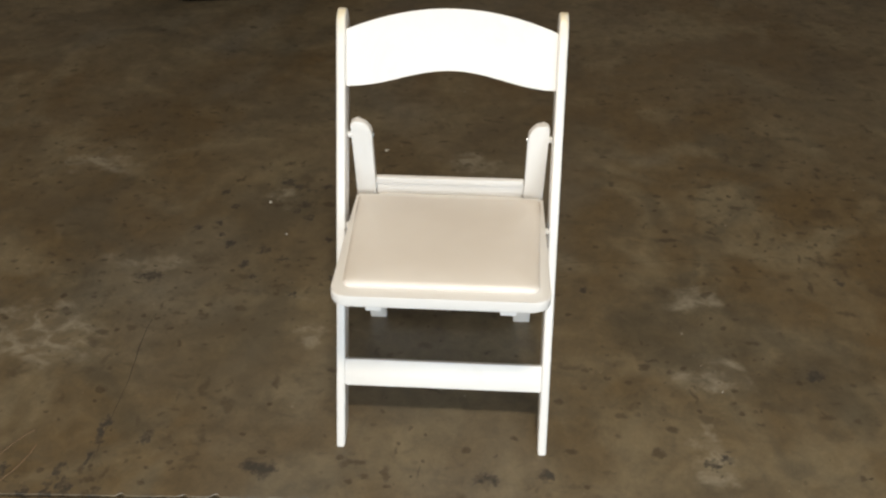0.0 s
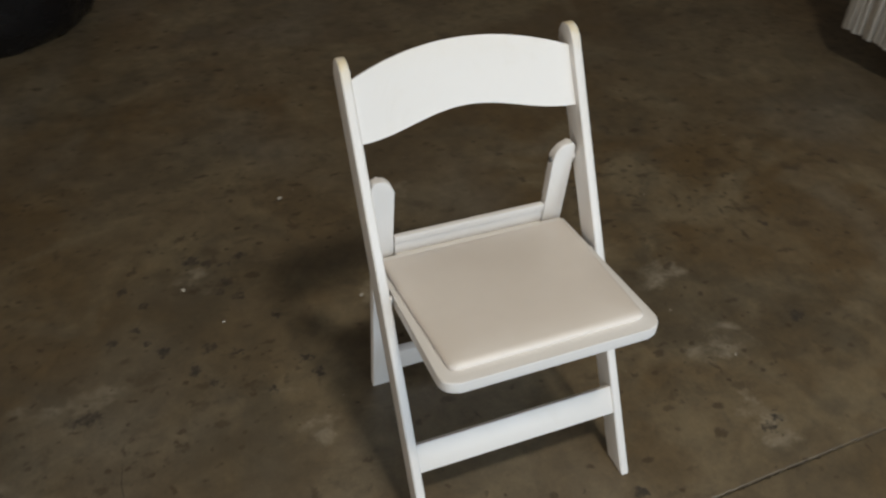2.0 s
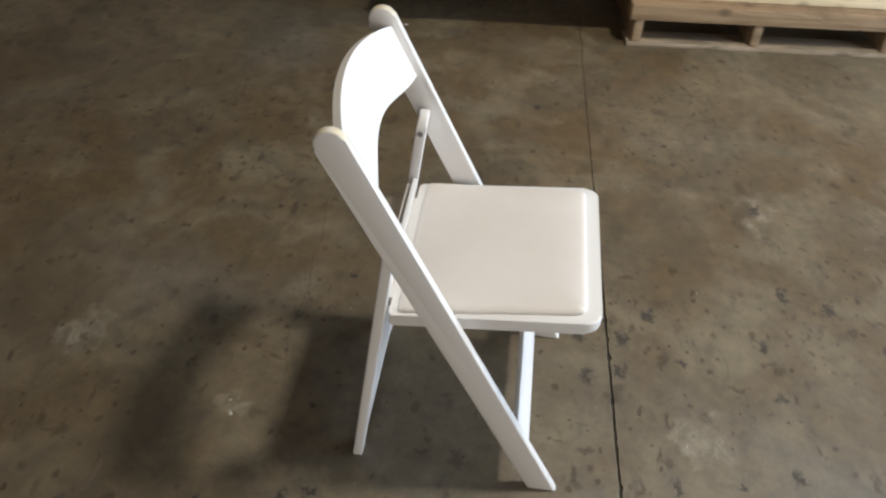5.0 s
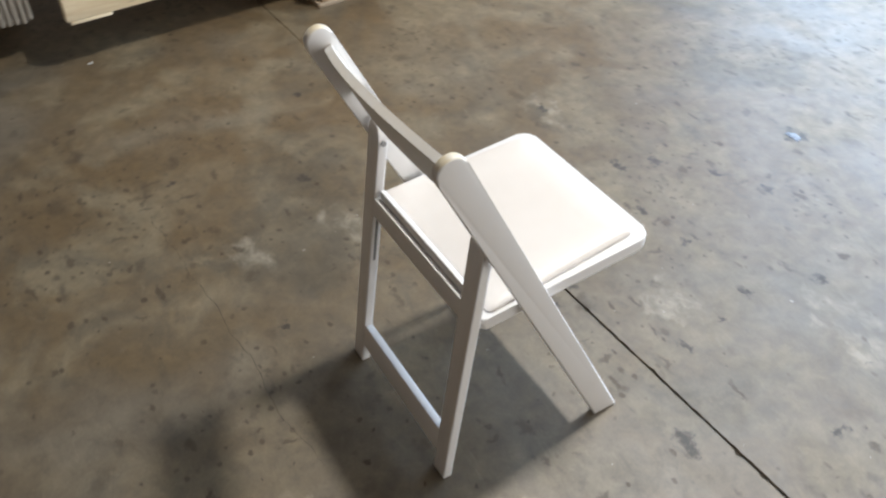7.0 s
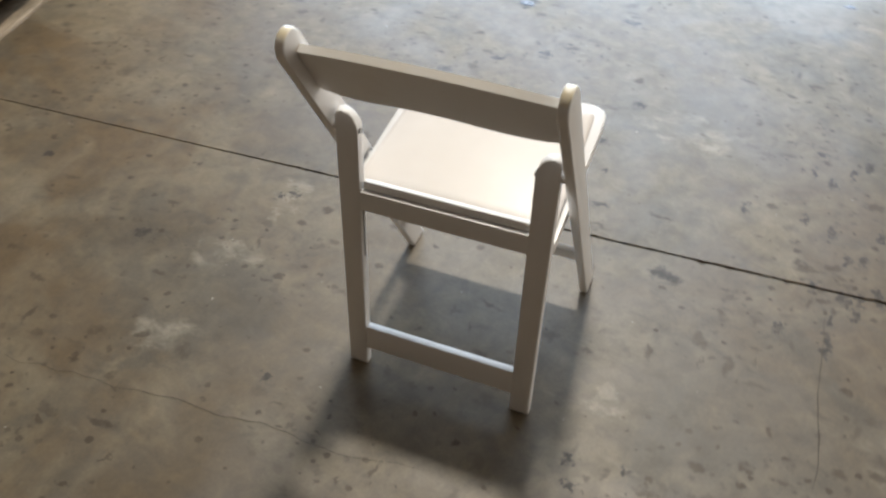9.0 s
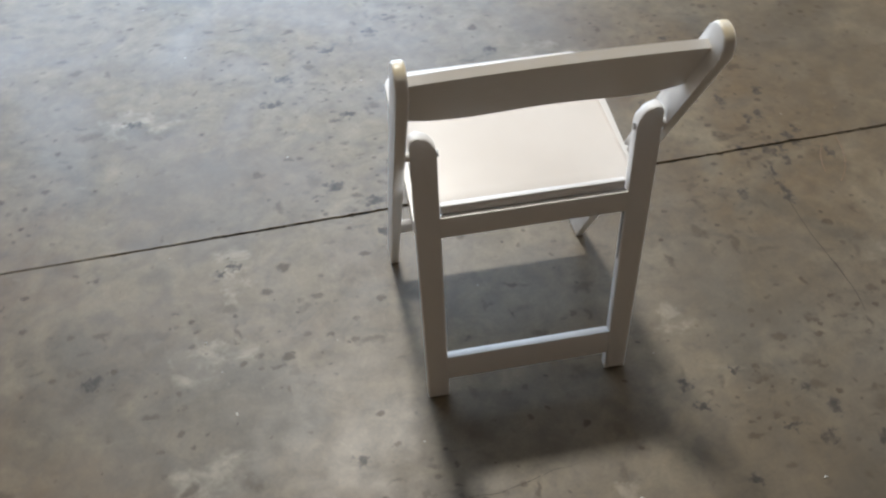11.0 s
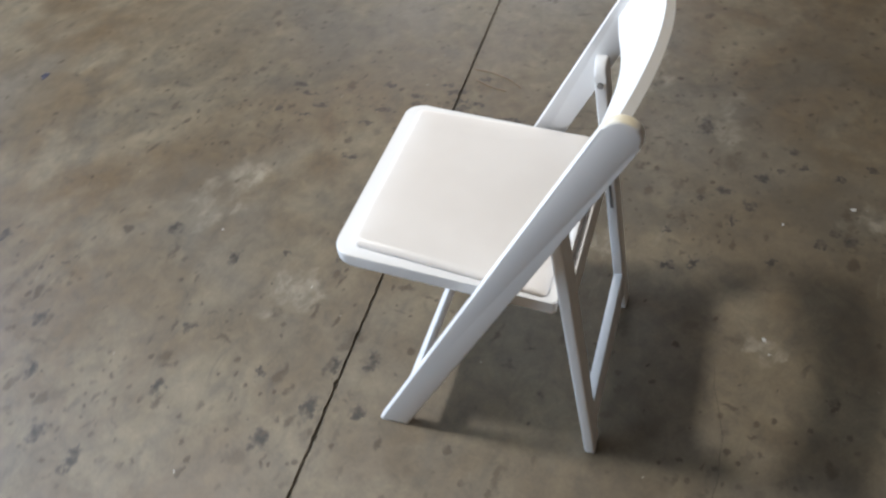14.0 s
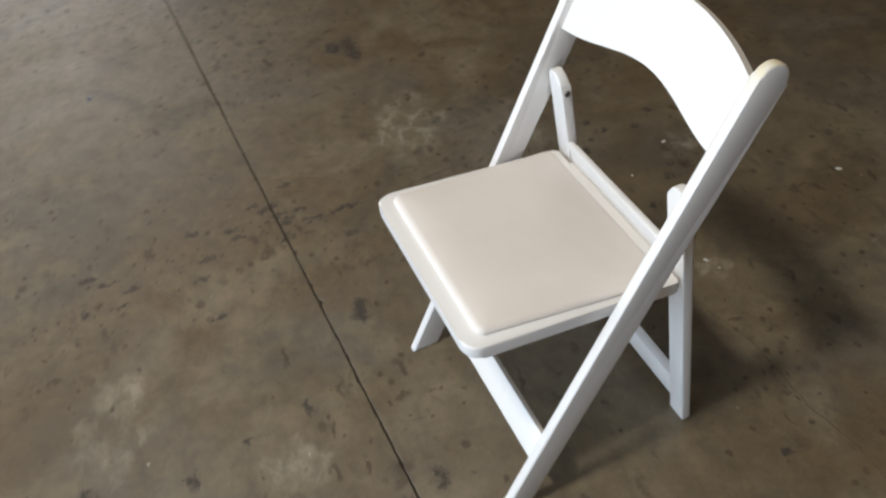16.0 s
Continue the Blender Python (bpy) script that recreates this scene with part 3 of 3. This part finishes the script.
def rear_leg(side):
    w = (REAR_OUT - REAR_IN) / 2
    mid = side * (REAR_IN + w)
    top = REAR_TOP.y
    outline = [(mid - w, 0.0), (mid + w, 0.0)]
    # a large curve on the inner corner, a small one on the outer
    curve = []
    for i in range(7):
        a = math.pi / 2 * i / 6
        curve.append((mid + side * (w - 0.010 + 0.010 * math.cos(a)), top - 0.010 + 0.010 * math.sin(a)))
    for i in range(9):
        a = math.pi / 2 * i / 8
        curve.append((mid - side * (w - 0.027 + 0.027 * math.sin(a)), top - 0.034 + 0.034 * math.cos(a)))
    outline += curve if side > 0 else curve[::-1]
    return prism(outline, lambda p, q, d: (p, rear_v(q) + d, q), -REAR_T / 2, REAR_T / 2, 0.0035, 3)


for side in (-1, 1):
    leg = part("rear_leg", rear_leg(side), RESIN, chair)
    x = side * (REAR_IN - 0.0008)
    part("guide_slot", prism([(rear_v(0.40) - 0.0025, 0.40), (rear_v(0.40) + 0.0025, 0.40), (rear_v(0.29) + 0.0025, 0.29), (rear_v(0.29) - 0.0025, 0.29)],
                             lambda p, q, d: (d, p, q), x, x + side * 0.003, 0), DARK, leg, "dark slot for the seat pin")
    part("pivot_bolt", rod((side * (REAR_IN - 0.003), rear_v(0.565), 0.565), (side * (REAR_IN + 0.004), rear_v(0.565), 0.565), 0.0055), STEEL, leg, "dull steel bolt head")
    part("pivot_pin", rod((side * (REAR_OUT - 0.004), rear_v(0.565), 0.565), (side * (POST_IN + 0.004), rear_v(0.565), 0.565), 0.007), RESIN, leg)


def rear_bar(z0, z1, d0, d1, half, bevel=0.003, lean=0.11):
    """A cross bar between the rear legs; its top and bottom slope down to the front."""
    outline = [(rear_v(z) + d, z + lean * d) for z, d in ((z0, d0), (z0, d1), (z1, d1), (z1, d0))]
    return prism(outline, lambda p, q, d: (d, p, q), -half, half, bevel)


part("rear_stretcher", rear_bar(0.046, 0.1060, -0.0092, 0.0088, REAR_IN + 0.001, 0.0015, 0.24), RESIN, chair)
part("rear_rail", rear_bar(0.403, 0.4435, -0.0030, 0.0093, REAR_IN + 0.001, 0.001), RESIN, chair)

# seat pan, sloping down to the back
SEAT_FRONT, SEAT_REAR, SEAT_HALF, SEAT_T = -0.013, 0.3535, 0.1985, 0.0245
SEAT_Z, SEAT_FALL = 0.4545, 0.106


def seat_plane(u, v, h):
    return u, v, SEAT_Z - SEAT_FALL * v + h


def rounded(x0, x1, y0, y1, r_front, r_back, steps=6):
    pts = []
    for cx, cy, r, start in ((x1 - r_back, y1 - r_back, r_back, 0), (x0 + r_back, y1 - r_back, r_back, 90),
                             (x0 + r_front, y0 + r_front, r_front, 180), (x1 - r_front, y0 + r_front, r_front, 270)):
        for i in range(steps + 1):
            a = radians(start + 90 * i / steps)
            pts.append((cx + r * math.cos(a), cy + r * math.sin(a)))
    return pts


seat = part("seat_pan", prism(rounded(-SEAT_HALF, SEAT_HALF, SEAT_FRONT, SEAT_REAR, 0.028, 0.006), seat_plane, -SEAT_T, 0.0, 0.004, 3), RESIN, chair)
part("seat_tongue", prism(rounded(-0.152, 0.152, SEAT_REAR - 0.01, 0.3625, 0.003, 0.003, 2), seat_plane, -SEAT_T + 0.002, -0.002, 0.002), RESIN, seat)
part("back_lip", rear_bar(0.4442, 0.4612, -0.0110, -0.0004, 0.155, 0.0015), RESIN, seat)
part("lip_web", rear_bar(0.405, 0.4438, -0.0085, -0.0036, 0.154, 0.001), RESIN, seat)


def cushion():
    bm = bmesh.new()
    # a little wider at the back, rolled off towards the rear rail
    outline = rounded(-0.178, 0.178, 0.0135, 0.337, 0.014, 0.010)
    rings = []
    for inset, h in ((0.001, 0.0002), (-0.0005, 0.004), (0.001, 0.008), (0.005, 0.0115), (0.012, 0.0130), (0.03, 0.0152), (0.055, 0.0168)):
        ring = []
        for x, y in outline:
            cx, cy = 0.0, 0.1765
            reach = inset * (2.4 if y > cy else 1.0)
            fx, fy = (0.178 - inset) / 0.178 * (1 + 0.075 * (y - 0.03) / 0.3), (0.1605 - reach) / 0.1605
            ring.append(bm.verts.new(seat_plane(cx + (x - cx) * fx, cy + (y - cy) * fy, h)))
        rings.append(ring)
    k = len(outline)
    for a, b in zip(rings, rings[1:]):
        for i in range(k):
            bm.faces.new((a[i], a[(i + 1) % k], b[(i + 1) % k], b[i]))
    bm.faces.new(rings[0][::-1])
    bm.faces.new(rings[-1])
    return bm


part("cushion", cushion(), VINYL, chair, "ivory vinyl seat pad", 60)
for side in (-1, 1):
    part("seat_pin", rod((side * (SEAT_HALF - 0.004), 0.243, 0.416), (side * (POST_IN + 0.004), 0.243, 0.416), 0.007), RESIN, seat)
    u = side * 0.124
    # a bracket that hooks down towards the front
    hook = [(0.014, 0.430), (0.020, 0.405), (0.016, 0.394), (0.026, 0.390), (0.086, 0.411), (0.094, 0.424)]
    part("stop_block", prism(hook, lambda p, q, d: (d, p, q), u - 0.015, u + 0.015, 0.002), RESIN, seat)

# ---- goods by the side: skid, crate, carton, stacked panels, wrapped bundle ----
TURN_GOODS = 9.2
skid = thing("wooden_skid", pose(1.950, 1.107, 0, 0, 0, TURN_GOODS), "weathered wooden skid under a pine crate on the concrete floor", "pallet")
for x in (0.0, 0.52):
    part("bottom_board", box(x, x + 0.11, -1.60, 0.0, 0.0, 0.017, 0.002), BOARD_GREY, skid, "worn pale bottom board")
for y in (-0.036, -0.500, -1.02, -1.56):
    part("block", box(0.006, 0.62, y - 0.016, y + 0.018, 0.0175, 0.1075, 0.003), OLD_WOOD, skid)
for x in (-0.003, 0.53):
    part("top_beam", box(x, x + 0.10, -1.62, 0.004, 0.108, 0.1685, 0.004), OLD_WOOD, skid)

crate = thing("wooden_crate", pose(1.874, 2.005, 0, 0, 0, TURN_GOODS), "pale pine crate base overhanging the wooden skid", "crate")
for x in (0.0, 0.66):
    part("side_board", box(x, x + 0.032, -2.55, 0.0, 0.169, 0.268, 0.003), PINE, crate)
for i in range(12):
    y = -0.10 - i * 0.21
    part("deck_board", box(0.033, 0.659, y - 0.09, y + 0.09, 0.238, 0.262, 0.002), PINE, crate)
for y0, y1 in ((-0.15, -0.012), (-0.78, -0.655)):
    part("cleat", box(0.002, 0.085, y0, y1, 0.157, 0.1685, 0.002), PINE, crate)
for y in (-0.06, -2.49):
    part("end_board", box(0.033, 0.659, y - 0.012, y + 0.012, 0.169, 0.236, 0.002), PINE, crate)
for y0, y1 in ((-0.42, -0.40), (-0.45, -0.435), (-0.40, -0.385)):
    part("stamp_bar", box(-0.0012, 0.002, y0, y1, 0.19 + (y0 + 0.45) * 0.4, 0.205 + (y0 + 0.45) * 0.4, 0), INK, crate, "faded dark stamp mark")
for y, lean in ((-1.07, 0.02), (-1.52, 0.03)):
    part("split", prism([(y, 0.205), (y + 0.009, 0.205), (y + 0.009 + lean, 0.266), (y + lean, 0.266)], lambda p, q, d: (d, p, q), -0.0015, 0.004, 0), KNOT, crate, "dark brown split in the board")

carton = thing("cardboard_carton", pose(1.874, 2.005, 0.2625, 0, 0, TURN_GOODS), "brown cardboard carton strapped with pine battens on the crate", "carton")
part("box", box(0.04, 0.62, -2.50, -0.06, 0.0, 0.60, 0.006), CARD, carton)
for y in (-0.14, -0.46, -1.12, -1.80):
    part("batten", box(0.016, 0.0395, y - 0.03, y + 0.03, 0.006, 0.62, 0.002), PINE, carton)

stack = thing("panel_stack", pose(2.02, 2.085, 0, 0, 0, TURN_GOODS), "row of upright pale grey ribbed plastic panels", "panels")
panel_mesh = mesh_of("panel", prism(rounded(0.0, 0.42, 0.0, 0.017, 0.007, 0.007, 3), lambda p, q, d: (p, q, d), 0.128, 0.75, 0.006, 2), PLASTIC_GREY)
for i in range(26):
    panel = new("panel", panel_mesh)
    panel.parent = stack
    panel.location = (random.uniform(-0.006, 0.006), 0.010 + i * 0.0225, random.uniform(0.0, 0.012))
part("rack_board", box(0.33, 0.41, 0.0, 0.60, 0.0, 0.1275, 0.003), OLD_WOOD, stack)


def wrapped():
    bm = bmesh.new()
    bmesh.ops.create_icosphere(bm, subdivisions=5, radius=1.0)
    for v in bm.verts:
        p = v.co.copy()
        fold = 0.035 * noise.noise(p * 3.1) + 0.035 * abs(noise.noise(Vector((p.x * 7, p.y * 7, p.z * 2.2)))) + 0.012 * noise.noise(Vector((p.x * 22, p.y * 22, p.z * 6)))
        r = 1 + fold
        x, y, z = p.x * r, p.y * r, p.z * r
        flat = max(z, -0.55)
        v.co = (x * 0.56, y * 0.53, (flat + 0.55) * 0.42)
    return bm


lone("wrapped_package", wrapped(), BLACK_FILM, pose(-1.16, 3.975, 0, 0, 0, 10), "package wrapped in creased shiny black plastic film on the floor", "package")


# ---- litter on the slab ----
def flake(size, lift, k=11, least=0.55):
    """A crumpled scrap with a ragged outline."""
    bm = bmesh.new()
    ring, inner = [], []
    for i in range(k):
        a = 2 * math.pi * i / k
        r = size * random.uniform(least, 1.0)
        ring.append((r * math.cos(a), 0.62 * r * math.sin(a)))
        inner.append((0.45 * r * math.cos(a), 0.28 * r * math.sin(a)))
    top = [bm.verts.new((x, y, lift * random.uniform(0.10, 0.6))) for x, y in ring]
    mid = [bm.verts.new((x, y, lift * random.uniform(0.5, 1.0))) for x, y in inner]
    base = [bm.verts.new((x * 0.97, y * 0.97, 0.0)) for x, y in ring]
    for i in range(k):
        j = (i + 1) % k
        bm.faces.new((base[i], base[j], top[j], top[i]))
        bm.faces.new((top[i], top[j], mid[j], mid[i]))
    bm.faces.new(mid)
    bm.faces.new(base[::-1])
    return bm


for x, y, size in ((-0.183, 2.429, 0.017), (-0.484, 2.115, 0.012), (1.905, 1.970, 0.020), (-0.060, 1.962, 0.013), (-0.025, 1.975, 0.007),
                   (0.050, 0.987, 0.006), (0.551, 0.933, 0.006), (-0.066, 0.680, 0.007), (-0.400, 1.971, 0.008), (0.729, 1.494, 0.006),
                   (-1.507, 0.231, 0.012)):
    lone("paper_scrap", flake(size * 0.66, 0.0014 + size * 0.06), CHIP_WHITE, pose(x, y, 0, 0, 0, random.uniform(0, 180)),
         "small crumpled white paper scrap on the concrete", "litter", "scraps on the floor", "", 0)
# the largest scrap has its sky glare painted in
for x, y, size in ((0.462, 0.125, 0.040), (0.240, -0.122, 0.066), (-0.542, -0.268, 0.032), (-1.549, 0.656, 0.022)):
    lone("film_scrap", flake(size, 0.0016, 19, 0.4), CHIP_GLARE if size > 0.05 else CHIP_BLUE, pose(x, y, 0, 0, 0, random.uniform(-30, 30)),
         "torn glossy film on concrete, sky glare put into its pale blue colour" if size > 0.05 else "small blue plastic film scrap on concrete", "litter", "scraps on the floor", "", 0)


def strand(points, radius):
    bm = bmesh.new()
    rings = []
    for i, p in enumerate(points):
        along = (points[min(i + 1, len(points) - 1)] - points[max(i - 1, 0)]).normalized()
        across = along.cross(Vector((0, 0, 1))).normalized()
        rings.append([bm.verts.new(p + across * radius * math.cos(a) + Vector((0, 0, radius * math.sin(a)))) for a in (0, 1.257, 2.513, 3.77, 5.027)])
    for a, b in zip(rings, rings[1:]):
        for j in range(5):
            bm.faces.new((a[j], a[(j + 1) % 5], b[(j + 1) % 5], b[j]))
    bm.faces.new(rings[0][::-1])
    bm.faces.new(rings[-1])
    return bm


def arc(x0, y0, x1, y1, bow, radius, steps=14):
    a, b = Vector((x0, y0, radius)), Vector((x1, y1, radius))
    side = (b - a).cross(Vector((0, 0, 1))).normalized()
    return [a.lerp(b, i / steps) + side * bow * 4 * (i / steps) * (1 - i / steps) for i in range(steps + 1)]


for x0, y0, x1, y1, bow in ((-0.842, 1.085, -0.782, 1.242, -0.016), (-0.800, 1.100, -0.760, 1.205, 0.008)):
    lone("fibre_strand", strand(arc(x0, y0, x1, y1, bow, 0.0009), 0.0009), STRAW, Matrix(), "thin tan packing fibre lying on the concrete", "litter", "strands on the floor")


def hairline(x0, y0, x1, y1, width, sway):
    """A fine, wandering crack: a dark sliver let into the slab."""
    bm = bmesh.new()
    steps, rows = 90, []
    for i in range(steps + 1):
        f = i / steps
        x, y = x0 + (x1 - x0) * f, y0 + (y1 - y0) * f
        q = x + y
        bend = sway * (noise.noise(Vector((q * 5, 3, 1))) + 0.4 * noise.noise(Vector((q * 19, 7, 2))))
        w = width * (0.4 + 0.6 * abs(noise.noise(Vector((q * 11, 9, 4))))) * min(1, 8 * f, 8 * (1 - f))
        if abs(x1 - x0) > abs(y1 - y0):
            rows.append((bm.verts.new((x, y + bend - w, 0.0006)), bm.verts.new((x, y + bend + w, 0.0006))))
        else:
            rows.append((bm.verts.new((x + bend + w, y, 0.0006)), bm.verts.new((x + bend - w, y, 0.0006))))
    for a, b in zip(rows, rows[1:]):
        bm.faces.new((a[0], b[0], b[1], a[1]))
    return bm


part("hairline_crack", hairline(-0.622, 1.15, -0.652, 1.64, 0.0016, 0.012), CRACK, floor, "fine dark hairline crack", 0)
part("hairline_crack", hairline(1.06, 1.995, 0.0, 1.88, 0.0011, 0.02), CRACK, floor, "fine dark hairline crack", 0)
